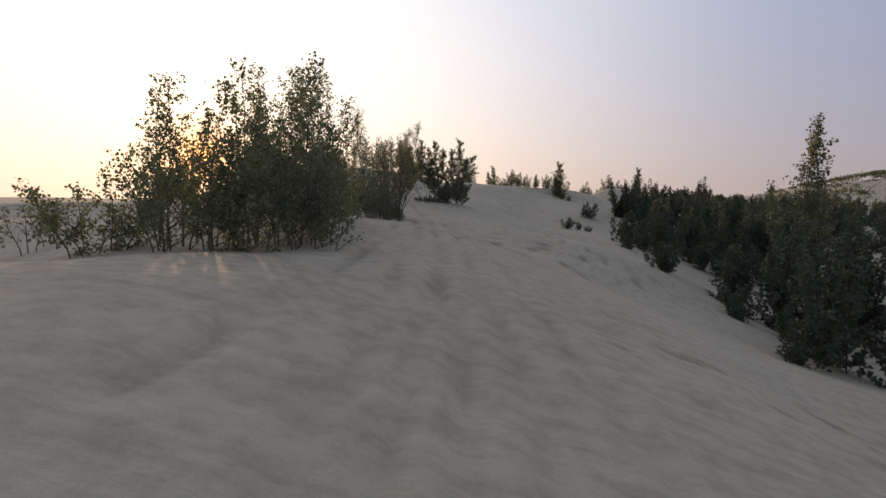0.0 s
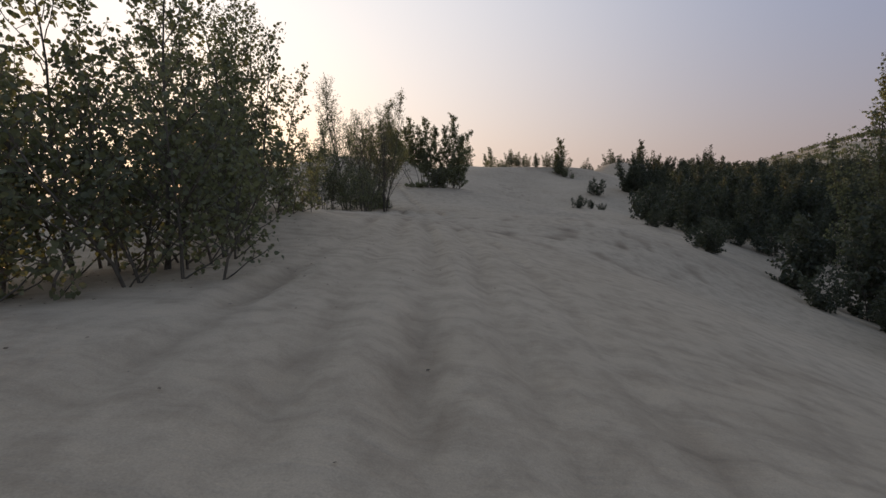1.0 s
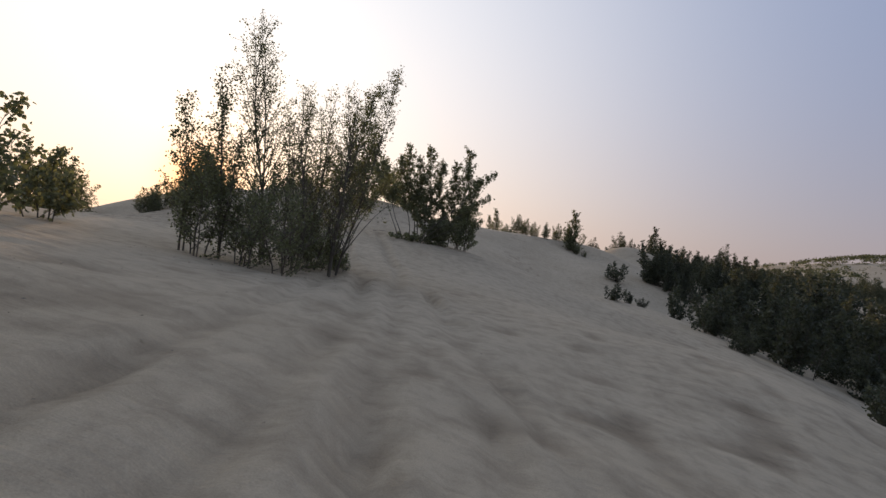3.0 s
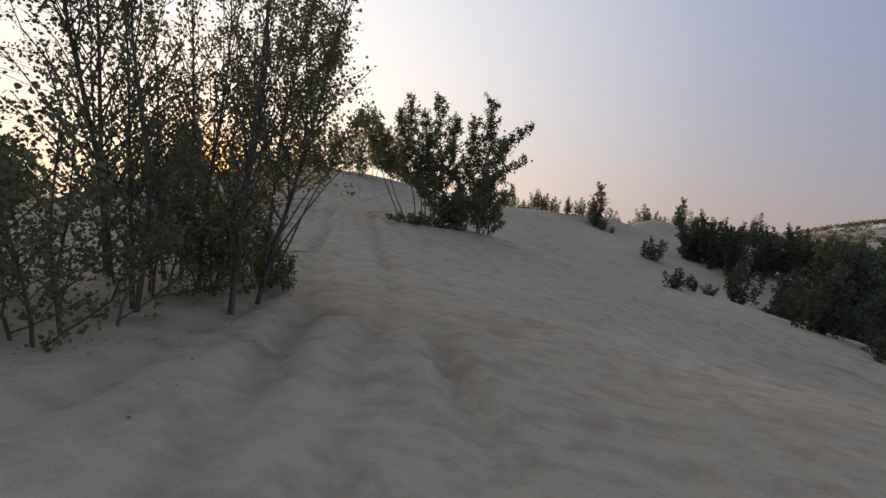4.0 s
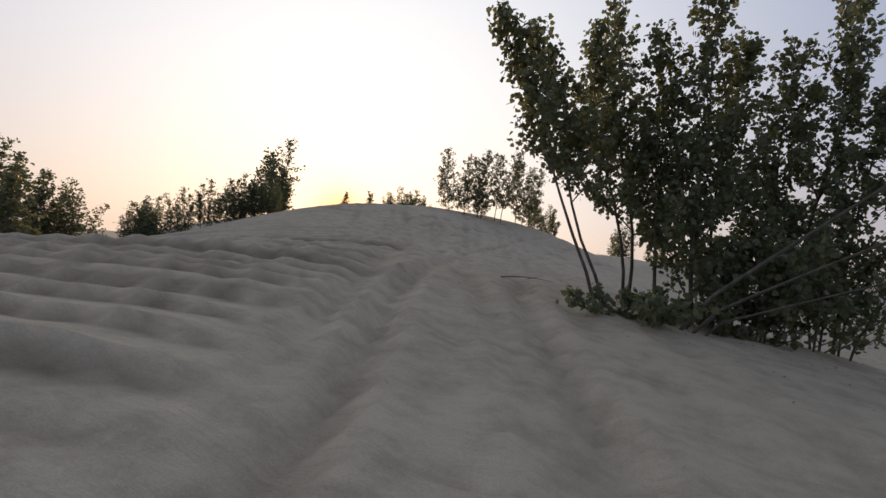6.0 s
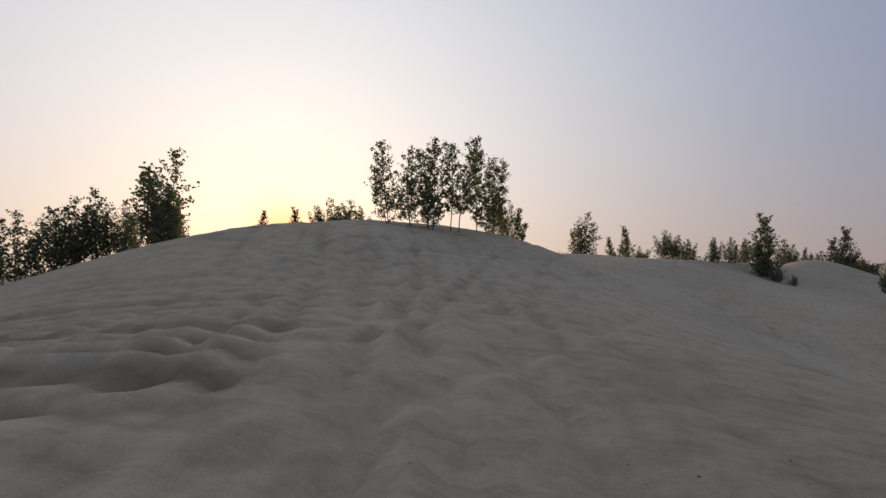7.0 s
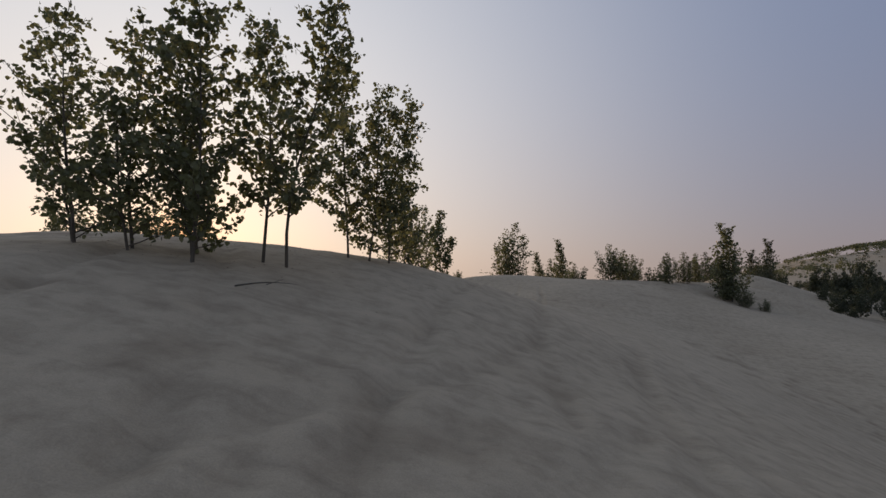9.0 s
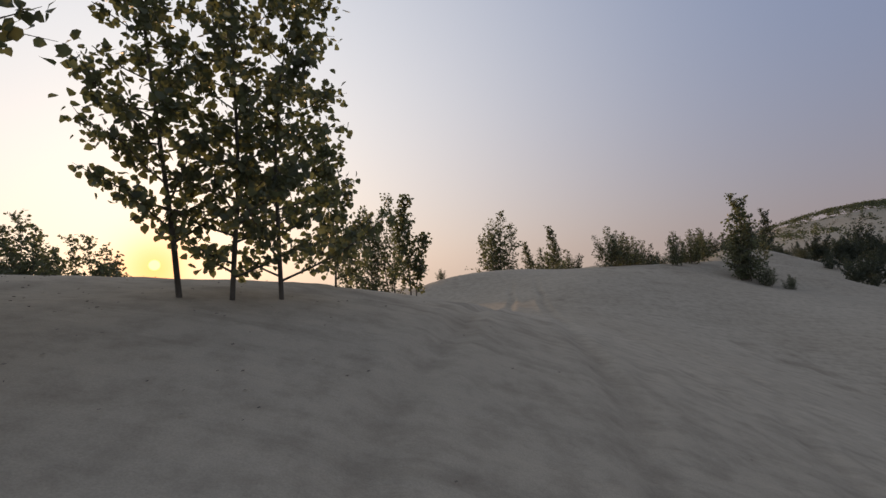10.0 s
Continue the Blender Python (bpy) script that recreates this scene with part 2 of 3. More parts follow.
# wheel tracks: the middle line of each passage
TRACKS = [
    [(3.0, -6), (2.9, 7), (2.2, 14.5), (1.6, 20.5), (0.9, 28), (-0.6, 34.5), (-2.6, 40.5), (-5.0, 49), (-6.4, 56), (-8.6, 64), (-12, 72)],
    [(4.2, -6), (3.4, 12), (2.0, 24), (-0.8, 36), (-4.0, 44), (-7.5, 54), (-13, 66)],
    [(1.5, -6), (1.4, 14), (0.2, 26), (-1.8, 38), (-4.4, 47), (-5.7, 55), (-6.0, 62), (-5.6, 70), (-3.0, 86), (-1, 100)],
    [(-14, 44), (-9.5, 52), (-6.2, 58), (-3.6, 64), (-2, 72), (0, 84)],
    [(-18, 46), (-11.5, 55), (-8.2, 61), (-5.2, 66), (-2.5, 74)],
    [(-9.0, 54), (-9.9, 57), (-11.6, 61), (-12.4, 64)],
    [(-7.4, 53), (-9.2, 57), (-10.6, 61), (-11.2, 65)],
    [(-9, 42), (-7.0, 49), (-4.6, 55), (-3.0, 60), (-2.4, 68)],
    [(-3.2, 42), (-6.6, 50), (-9.8, 58), (-12.6, 66)],
    [(-2.0, 42), (-5.6, 51), (-8.0, 58), (-10.0, 66)],
    [(-1.0, 41), (-3.6, 49), (-5.2, 56), (-7.4, 64)],
    [(-4.6, 43), (-8.6, 51), (-12.6, 60), (-15.5, 66)],
]


def track_marks(x, y):
    cut = np.zeros_like(x)
    for k, line in enumerate(TRACKS):
        ys = np.array([q[1] for q in line], float)
        xs = np.array([q[0] for q in line], float)
        mid = np.interp(y, ys, xs) + 0.12 * soft_noise(y, y * 0 + k, 3.0, 40 + k)
        slope = np.interp(y, (ys[1:] + ys[:-1]) / 2, np.diff(xs) / np.diff(ys))
        off = (x - mid) / np.sqrt(1 + slope * slope)
        here = np.clip((y - ys[0]) / 2, 0, 1) * np.clip((ys[-1] - y) / 2, 0, 1)
        for side in (-0.78, 0.78):
            d = np.abs(off - side)
            cut += here * (0.8 if k < 3 else 0.5) * (-0.10 * np.exp(-(d / 0.14) ** 2) + 0.045 * np.exp(-((d - 0.28) / 0.11) ** 2)) * (0.7 + 0.5 * soft_noise(x, y, 0.9, 60 + k))
    return cut


def terraces(x, y):
    """Wind-cut steps on the flank of the big dune: their height, and the lips that get shade painted into the colour.
    """
    lane = np.interp(y, [q[1] for q in TRACKS[0]], [q[0] for q in TRACKS[0]])
    bank = np.clip((lane - 1.0 - x) / 1.2, 0, 1) * np.clip((y - 36) / 3, 0, 1) * np.clip((57 - y) / 6, 0, 1)
    wave = y - 0.24 * x + 1.1 * soft_noise(x * 0.35, y * 0.5, 4.0, 7) + 0.35 * soft_noise(x * 0.6, y * 0.3, 1.5, 8)
    fine, broad = (wave * 1.5) % 1.0, (wave * 0.43 + 0.4) % 1.0
    strong = np.clip(0.75 + 0.6 * soft_noise(x * 0.4, y, 2.2, 13), 0, 1)
    z = bank * (0.13 * strong * (1 - fine) ** 1.5 + 0.09 * (1 - broad) ** 2 + 0.03 * np.sin(wave * 9.0) * soft_noise(x, y, 2.5, 9))
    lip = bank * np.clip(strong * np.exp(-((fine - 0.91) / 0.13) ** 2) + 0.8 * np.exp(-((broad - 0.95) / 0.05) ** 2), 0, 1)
    return z, lip, bank


def relief(x, y):
    near = np.clip(1.3 - np.hypot((x + 2) / 60, (y - 45) / 90), 0, 1)
    step, lip, bank = terraces(x, y)
    z = (1 - 0.6 * bank) * (0.06 * soft_noise(x, y, 3.6, 3) + 0.022 * soft_noise(x, y, 1.3, 4)) + 0.012 * soft_noise(x, y, 0.5, 5) + step
    # trampled and churned sand
    churn = np.clip(0.4 + soft_noise(x, y, 7, 10), 0, 1)
    z = z + churn * 0.025 * soft_noise(x, y, 0.34, 11) + churn * 0.06 * np.minimum(0, soft_noise(x, y, 0.55, 12) + 0.35)
    return near * (z + track_marks(x, y))


def relief_shade_at(x, y):
    """Where shade is painted into the sand colour: in wheel ruts, in scuffed hollows and along the steps."""
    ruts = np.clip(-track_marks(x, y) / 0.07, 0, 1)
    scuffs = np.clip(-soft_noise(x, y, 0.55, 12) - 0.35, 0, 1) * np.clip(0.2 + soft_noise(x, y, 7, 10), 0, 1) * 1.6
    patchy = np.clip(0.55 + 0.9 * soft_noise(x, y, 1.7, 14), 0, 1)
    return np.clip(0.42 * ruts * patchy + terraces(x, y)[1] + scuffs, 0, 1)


def ground_z(x, y):
    x, y = np.atleast_1d(np.asarray(x, float)), np.atleast_1d(np.asarray(y, float))
    return float((dunes(x, y) + relief(x, y))[0])


def mesh_of(name, verts, faces, material, smooth=False):
    """A mesh from arrays; all faces have the same number of corners."""
    me = bpy.data.meshes.new(name)
    verts, faces = np.asarray(verts, np.float32), np.asarray(faces, np.int32)
    me.vertices.add(len(verts))
    me.vertices.foreach_set("co", verts.ravel())
    me.loops.add(faces.size)
    me.loops.foreach_set("vertex_index", faces.ravel())
    me.polygons.add(len(faces))
    me.polygons.foreach_set("loop_start", np.arange(0, faces.size, faces.shape[1], dtype=np.int32))
    if smooth:
        me.polygons.foreach_set("use_smooth", np.ones(len(faces), bool))
    me.update(calc_edges=True)
    me.materials.append(material)
    return me


def build_ground():
    def axis(lo, hi, fine, flo, fhi, mid):
        inner = np.arange(lo, hi + 1e-6, fine)
        left = np.arange(flo, lo, mid)
        right = np.arange(hi + mid, fhi, mid)
        out = np.geomspace(3, 3600, 34)
        return np.concatenate([flo - out[::-1], left, inner, right, fhi + out])
    xs = axis(-17, 11, 0.14, -60, 60, 0.7)
    ys = axis(4, 80, 0.16, -30, 160, 0.7)
    X, Y = np.meshgrid(xs, ys)
    Z = dunes(X, Y) + relief(X, Y)
    nx, ny = len(xs), len(ys)
    k = np.arange(nx * ny).reshape(ny, nx)
    quads = np.stack([k[:-1, :-1], k[:-1, 1:], k[1:, 1:], k[1:, :-1]], -1).reshape(-1, 4)
    ob = new("ground", mesh_of("ground", np.stack([X, Y, Z], -1).reshape(-1, 3), quads, SAND, True))
    # per-vertex mask for the shade painted into the sand
    relief_shade = ob.data.attributes.new("relief_shade", "FLOAT", "POINT")
    relief_shade.data.foreach_set("value", relief_shade_at(X, Y).astype(np.float32).ravel())
    return tagged(ob, "pale grey-beige dune sand with wheel tracks and wind ripples", "sand", kind="structure")


build_ground()


# ---- plants ----
def tubes(paths, sides=6):
    """Tapered tubes along paths of (points, radii)."""
    V, F, base = [], [], 0
    ang = np.linspace(0, 2 * np.pi, sides, endpoint=False)
    for pts, rad in paths:
        pts, rad = np.asarray(pts, float), np.asarray(rad, float)
        tang = np.gradient(pts, axis=0)
        tang /= np.linalg.norm(tang, axis=1)[:, None] + 1e-9
        side = np.cross(tang, (0.31, 0.87, 0.2))
        side /= np.linalg.norm(side, axis=1)[:, None] + 1e-9
        other = np.cross(tang, side)
        ring = pts[:, None] + rad[:, None, None] * (np.cos(ang)[None, :, None] * side[:, None] + np.sin(ang)[None, :, None] * other[:, None])
        V.append(ring.reshape(-1, 3))
        k = base + np.arange(len(pts) * sides).reshape(len(pts), sides)
        nxt = np.roll(k, -1, axis=1)
        F.append(np.stack([k[:-1], nxt[:-1], nxt[1:], k[1:]], -1).reshape(-1, 4))
        base += len(pts) * sides
    return np.concatenate(V), np.concatenate(F)


LEAF_SHAPE = np.array([(0, 0, 0), (0.47, 0.20, 0.10), (0.42, 0.58, 0.08), (0, 1.0, -0.05), (-0.42, 0.58, 0.08), (-0.47, 0.20, 0.10)])
LEAF_FACES = np.array([(0, 1, 2, 3), (0, 3, 4, 5)])
KITE_SHAPE = np.array([(0, 0, 0), (0.45, 0.42, 0.10), (0, 1.0, 0), (-0.45, 0.42, 0.10)])
KITE_FACES = np.array([(0, 1, 2, 3)])


def leaves(centres, size, rng, fine=True):
    """Leaves that hang from the given places, turned at random."""
    n = len(centres)
    shape, faces = (LEAF_SHAPE, LEAF_FACES) if fine else (KITE_SHAPE, KITE_FACES)
    az = rng.uniform(0, 2 * np.pi, n)
    droop = rng.normal(-0.55, 0.5, n)
    y = np.stack([np.cos(az) * np.cos(droop), np.sin(az) * np.cos(droop), np.sin(droop)], -1)
    rnd = rng.normal(size=(n, 3))
    x = np.cross(y, rnd)
    x /= np.linalg.norm(x, axis=1)[:, None] + 1e-9
    z = np.cross(x, y)
    s = size * rng.uniform(0.6, 1.2, n)
    v = centres[:, None] + s[:, None, None] * (shape[None, :, :1] * x[:, None] + shape[None, :, 1:2] * y[:, None] + shape[None, :, 2:] * z[:, None])
    f = (np.arange(n)[:, None, None] * len(shape) + faces[None]).reshape(-1, 4)
    return v.reshape(-1, 3), f


def grow(rng, height, lean=(0.0, 0.0), spread=1.0, clear=0.18, count=2400, steep=0.72, stems=1, stem_gap=0.25, arms=5.5, splay=2.2, taper=0.75):
    """Limbs and leaf places of a plant that stands at the origin."""
    paths, spots, weight = [], [], []
    for s in range(stems):
        h = height * (1 if s == 0 else rng.uniform(0.6, 0.95))
        a0 = rng.uniform(0, 2 * np.pi)
        foot = np.array([np.cos(a0), np.sin(a0), 0]) * (stem_gap * rng.uniform(0.3, 1) if s else 0)
        tip = np.array([lean[0] * h, lean[1] * h, h]) + foot * (1.0 + splay * (s > 0)) + np.append(rng.normal(0, 0.05 * h, 2), 0)
        u = np.linspace(0, 1, 9)
        mid = foot[None] * (1 - u[:, None]) + tip[None] * u[:, None]
        mid += np.append(rng.normal(0, 0.03 * h, 2), 0)[None] * np.sin(u * np.pi)[:, None] + np.append(rng.normal(0, 0.012 * h, 2), 0)[None] * np.sin(u * 7)[:, None]
        mid[0, 2] = -0.25
        r0 = 0.005 * h + 0.009
        paths.append((mid, r0 * (1 - 0.93 * u)))
        nb = int(6 + h * arms)
        for b in range(nb):
            w = clear + (0.97 - clear) * (b + rng.uniform(0, 1)) / nb
            start = np.array([np.interp(w, u, mid[:, i]) for i in range(3)])
            az = b * 2.4 + rng.uniform(-0.6, 0.6)
            length = h * (0.30 * spread * (1 - w) ** taper * rng.uniform(0.55, 1.15) + 0.05)
            up = steep + 0.25 * w + rng.normal(0, 0.12)
            out = np.array([np.cos(az), np.sin(az), 0])
            v = np.linspace(0, 1, 5)[:, None]
            rise = np.array([0, 0, 1.0])
            line = start + length * (out * np.sin(np.arccos(np.clip(up, 0.05, 0.97))) * v + rise * (up * v + 0.12 * v * v)) + rng.normal(0, 0.03 * length, (5, 3)) * v
            paths.append((line, r0 * (1 - w) * 0.42 * (1 - 0.85 * v[:, 0]) + 0.003))
            twigs = [line]
            for q in range(int(2 + length * 3.5)):
                k = rng.uniform(0.25, 0.95)
                p0 = np.array([np.interp(k, v[:, 0], line[:, i]) for i in range(3)])
                way = out * rng.uniform(0.1, 0.7) + np.array([rng.normal(0, 0.55), rng.normal(0, 0.55), rng.uniform(0.0, 0.8)])
                tw = p0 + way[None] * np.linspace(0, 1, 3)[:, None] * length * rng.uniform(0.15, 0.4)
                twigs.append(tw)
                paths.append((tw, np.array([0.004, 0.003, 0.0015])))
            for tw in twigs:
                spots.append(tw)
                weight.append(np.linalg.norm(tw[-1] - tw[0]) + 0.1)
        spots.append(mid[5:])
        weight.append(0.25 * h)
    weight = np.array(weight) / sum(weight)
    picks = rng.choice(len(spots), count, p=weight)
    places = np.empty((count, 3))
    for i, k in enumerate(picks):
        line = spots[k]
        q = rng.uniform(0.15, 1.0) ** 0.8 * (len(line) - 1)
        j = min(int(q), len(line) - 2)
        places[i] = line[j] * (1 - (q - j)) + line[j + 1] * (q - j)
    places += rng.normal(0, 0.055, (count, 3))
    places[:, 2] = np.maximum(places[:, 2], 0.05)
    return paths, places


LANE = np.array(TRACKS[0])


def beside_lane(p, x, y, gap, high):
    """Which of the points p of a plant at x, y keep off the driven lane, or pass high over it."""
    lane = np.interp(p[:, 1] + y, LANE[:, 1], LANE[:, 0])
    return (np.abs(p[:, 0] + x - lane) > gap) | (p[:, 2] > high)


def plant(name, label, category, x, y, height, seed, group="", leaf=0.085, fine=True, material=None, sides=6, gap=0.0, high=3.2, **form):
    """One tree or shrub with its trunk and crown, standing on the ground."""
    rng = np.random.default_rng(seed)
    paths, places = grow(rng, height, **form)
    if gap:
        # stems bend round the lane, twigs that would cross it are gone
        for line, radius in paths:
            if radius[0] > 0.0135:
                clear_of = beside_lane(line, x, y, gap, high)
                edge = np.interp(line[:, 1] + y, LANE[:, 1], LANE[:, 0]) - gap - x
                line[:, 0] = np.where(clear_of, line[:, 0], np.minimum(line[:, 0], edge))
                for again in range(3):
                    line[1:-1, 0] = (line[:-2, 0] + 2 * line[1:-1, 0] + line[2:, 0]) / 4
        paths = [q for q in paths if q[1][0] > 0.0135 or beside_lane(q[0], x, y, gap, high).all()]
        places = places[beside_lane(places, x, y, gap, high)]
    top = tagged(new(name), label, category, group)
    v, f = tubes(paths, sides)
    trunk = new("trunk", mesh_of("trunk", v, f, BARK, True))
    v, f = leaves(places, leaf, rng, fine)
    crown = new("crown", mesh_of("crown", v, f, material or LEAF))
    trunk.parent = crown.parent = top
    top.matrix_basis = pose(x, y, ground_z(x, y), 0, 0, 0)
    return top


POPLAR = "slender young poplar with grey-green leaves on dune sand"
SHRUB = "low leafy poplar shrub growing out of the sand"

# first thicket beside the track
for i, (x, y, h, lx) in enumerate([(-4.6, 17.5, 3.7, 0.0), (-3.9, 17.3, 3.8, 0.02), (-2.7, 16.3, 3.3, 0.03), (-2.15, 17.0, 3.9, 0.02), (-2.4, 17.8, 3.4, 0.02), (-1.1, 17.1, 4.0, 0.0), (-1.0, 18.6, 2.8, 0.0), (-2.15, 20.9, 4.5, 0.0),
                                   (-2.6, 22.8, 4.7, 0.0), (-2.6, 22.1, 4.6, 0.0), (-3.5, 23.4, 4.5, 0.0), (-2.2, 20.0, 4.2, 0.0), (-4.6, 22.4, 4.4, 0.0)]):
    plant("poplar_tree", POPLAR, "tree", x, y, h, 100 + i, "trees of the first thicket", lean=(lx, 0), count=1500 if y < 19.5 else 2600, spread=0.75 if y < 19.5 else 0.9, clear=0.10, stems=2, stem_gap=0.4, leaf=0.064, steep=0.6, gap=1.2)
for i, (x, y, h) in enumerate([(-0.6, 16.6, 2.1), (-1.4, 15.3, 1.8), (-2.2, 15.6, 2.2), (-3.3, 16.0, 2.2), (-1.6, 17.0, 2.4), (-0.9, 18.0, 2.2), (-5.3, 16.9, 1.7), (-6.0, 17.0, 1.5), (-1.4, 19.4, 2.0), (-2.6, 21.2, 1.8), (-3.4, 22.6, 2.0), (-2.2, 23.4, 1.6)]):
    plant("shrub", SHRUB, "shrub", x, y, h, 130 + i, "shrubs of the first thicket", leaf=0.062, gap=1.2, count=1600, spread=1.6, clear=0.03, stems=5, stem_gap=0.5, steep=0.5)
for i, (x, y, h) in enumerate([(-9.2, 18.8, 1.4), (-9.2, 19.6, 1.2), (-9.8, 18.2, 1.3), (-1.9, 24.2, 0.5), (-2.5, 24.4, 0.45)]):
    plant("sapling", "thin sparse sapling with few leaves in the sand", "sapling", x, y, h, 160 + i, "thin saplings", count=130, spread=1.3, clear=0.2, stems=3, stem_gap=0.3, steep=0.6, leaf=0.08)

# second thicket, its last stems leaning over the lane
for i, (x, y, h, lx, ly, n) in enumerate([(-4.8, 32.4, 3.2, -0.02, 0, 2600), (-3.9, 32.4, 3.8, 0.0, 0, 3200), (-3.9, 34.6, 5.9, -0.05, 0, 4600), (-2.6, 33.3, 4.2, -0.06, 0, 1000), (-2.05, 34.1, 4.7, -0.05, 0.05, 1300), (-2.1, 34.75, 5.4, 0.08, 0.06, 3000),
                                          (-2.8, 34.7, 4.6, 0.02, 0, 1300), (-2.3, 35.45, 5.1, 0.17, 0.12, 3800), (-2.5, 35.9, 4.2, 0.24, 0.22, 3000), (-3.3, 36.4, 4.4, 0.0, 0.05, 1300), (-3.4, 35.2, 4.6, 0.0, 0, 2200)]):
    plant("poplar_tree", POPLAR, "tree", x, y, h, 200 + i, "trees of the second thicket", lean=(lx, ly), count=int(1.2 * n), spread=0.85, arms=7, taper=0.65, clear=0.26 if lx > 0.15 else 0.1, stems=1 if lx > 0.05 else 2, stem_gap=0.22, leaf=0.045, gap=1.0, high=1.5)
plant("leaning_poplar", "young poplar leaning over the wheel track", "tree", -2.4, 35.75, 2.7, 226, "trees of the second thicket", lean=(0.38, 0.32), count=1300, spread=0.9, clear=0.55, stems=1, leaf=0.045, gap=0.9, high=1.45)
for i, (x, y, h) in enumerate([(-4.2, 32.0, 1.8), (-3.2, 31.9, 1.8), (-2.5, 32.4, 2.0), (-3.4, 33.2, 1.8), (-3.1, 34.2, 1.9), (-2.85, 36.5, 0.8), (-3.4, 36.4, 1.4), (-2.5, 36.0, 0.6), (-2.75, 34.9, 1.2)]):
    plant("shrub", SHRUB, "shrub", x, y, h, 230 + i, "shrubs of the second thicket", leaf=0.046, gap=1.0, count=2000, spread=1.5, clear=0.04, stems=4, stem_gap=0.45, steep=0.5)
for i, (x, y, h) in enumerate([(-4.9, 24.6, 2.2), (-5.8, 26.4, 2.6), (-6.6, 29.6, 2.3), (-7.7, 32.3, 1.5)]):
    plant("shrub", SHRUB, "shrub", x, y, h, 240 + i, "shrubs between the thickets", count=1700, spread=1.4, clear=0.05, stems=4, stem_gap=0.4, steep=0.55)

for i, (x, y, h) in enumerate([(-3.75, 38.3, 0.18), (-3.5, 38.45, 0.15), (-2.05, 35.7, 0.3)]):
    plant("sprig", "small green sprig sprouting from the sand", "sprig", x, y, h, 260 + i, "sprigs in the sand", count=90, spread=1.6, clear=0.05, stems=5, stem_gap=0.12, steep=0.6, leaf=0.04)

# third thicket: pointed columns, thin bare stems on one side and leaning stems on the other
for i, (x, y, h, lx, ly, c, wide, n) in enumerate([(-2.5, 46.9, 3.8, -0.40, -0.16, 0.42, 0.76, 1900), (-2.35, 47.5, 3.9, -0.30, -0.05, 0.38, 0.76, 1900), (-2.2, 48.3, 4.2, -0.17, 0.0, 0.30, 0.76, 2400), (-2.1, 49.2, 4.85, -0.12, -0.10, 0.22, 0.76, 3200),
                                                  (-1.75, 48.1, 4.3, -0.05, 0.0, 0.16, 0.76, 2800), (-1.3, 47.6, 4.85, 0.0, -0.05, 0.05, 0.76, 4200), (-0.75, 48.2, 4.3, 0.02, 0.0, 0.05, 0.76, 3600), (0.3, 48.9, 5.25, 0.0, -0.08, 0.04, 0.76, 4600), (-0.2, 48.9, 4.4, 0.0, 0.0, 0.05, 0.76, 3200), (0.75, 48.8, 3.9, 0.05, 0.0, 0.05, 0.7, 2600)]):
    plant("poplar_tree", POPLAR, "tree", x, y, h, 300 + i, "trees of the third thicket", lean=(lx, ly), count=n, leaf=0.078, spread=wide, clear=c, stems=1, steep=0.64, arms=7)
for i, (lx, ly, h, n) in enumerate([(1.0, -0.48, 3.6, 760), (1.42, -0.82, 2.4, 560), (1.9, -0.9, 1.4, 320)]):
    plant("leaning_poplar", "poplar stem leaning far over with leafy arching arms", "tree", -1.7 + 0.12 * i, 46.9, h, 320 + i, "leaning stems", lean=(lx, ly), count=n, spread=0.75, clear=0.62, stems=1, arms=5, leaf=0.075)
for i, (x, y, h) in enumerate([(-1.0, 47.3, 1.3), (-0.6, 47.7, 1.7), (0.4, 48.3, 1.9), (-2.2, 47.0, 0.35), (-1.8, 46.9, 0.45)]):
    plant("shrub", SHRUB, "shrub", x, y, h, 330 + i, "shrubs of the third thicket", count=1500 if h > 1 else 500, spread=1.1, clear=0.03, stems=5, stem_gap=0.4, steep=0.6)

# grove on the crest: (x, y, height of the top, lean)
for i, (x, y, top, lx, n, wide) in enumerate([(-12.1, 68.6, 9.1, -0.05, 2500, 0.9), (-10.95, 68.3, 8.6, 0.0, 2300, 0.8), (-10.3, 68.9, 8.4, 0.0, 1900, 0.7), (-9.85, 67.9, 8.8, -0.02, 2500, 0.78), (-9.3, 69.0, 8.9, 0.02, 1900, 0.62), (-8.9, 69.0, 9.0, 0.08, 2200, 0.7)]):
    plant("poplar_tree", POPLAR, "tree", x, y, top - ground_z(x, y), 400 + i, "trees of the crest grove", lean=(lx, 0), count=n, spread=wide, clear=0.06 if i < 4 else 0.17, stems=1 + (i < 3), stem_gap=0.35, leaf=0.085, steep=0.4, arms=9, taper=0.6)
for i, (x, y, h, lx, n, wide) in enumerate([(-8.42, 71.25, 3.9, 0.05, 2700, 0.5), (-8.06, 71.45, 3.7, 0.02, 1700, 0.5), (-7.67, 71.75, 3.6, 0.12, 3300, 0.8), (-7.6, 73.8, 2.0, 0.0, 1700, 0.9)]):
    plant("poplar_tree", POPLAR, "tree", x, y, h, 420 + i, "trees of the crest grove", lean=(lx, 0), count=n, spread=wide, clear=0.06 if i else 0.12, stems=1, leaf=0.078, steep=0.26, arms=10, taper=0.45)
for i, (x, y, h) in enumerate([(-7.8, 83.6, 4.1), (-8.6, 83.5, 3.6), (-6.9, 78.5, 2.4), (-9.6, 84.5, 3.2)]):
    plant("poplar_tree", POPLAR, "tree", x, y, h, 440 + i, "trees behind the crest", count=1500, spread=0.9, clear=0.1, stems=2)

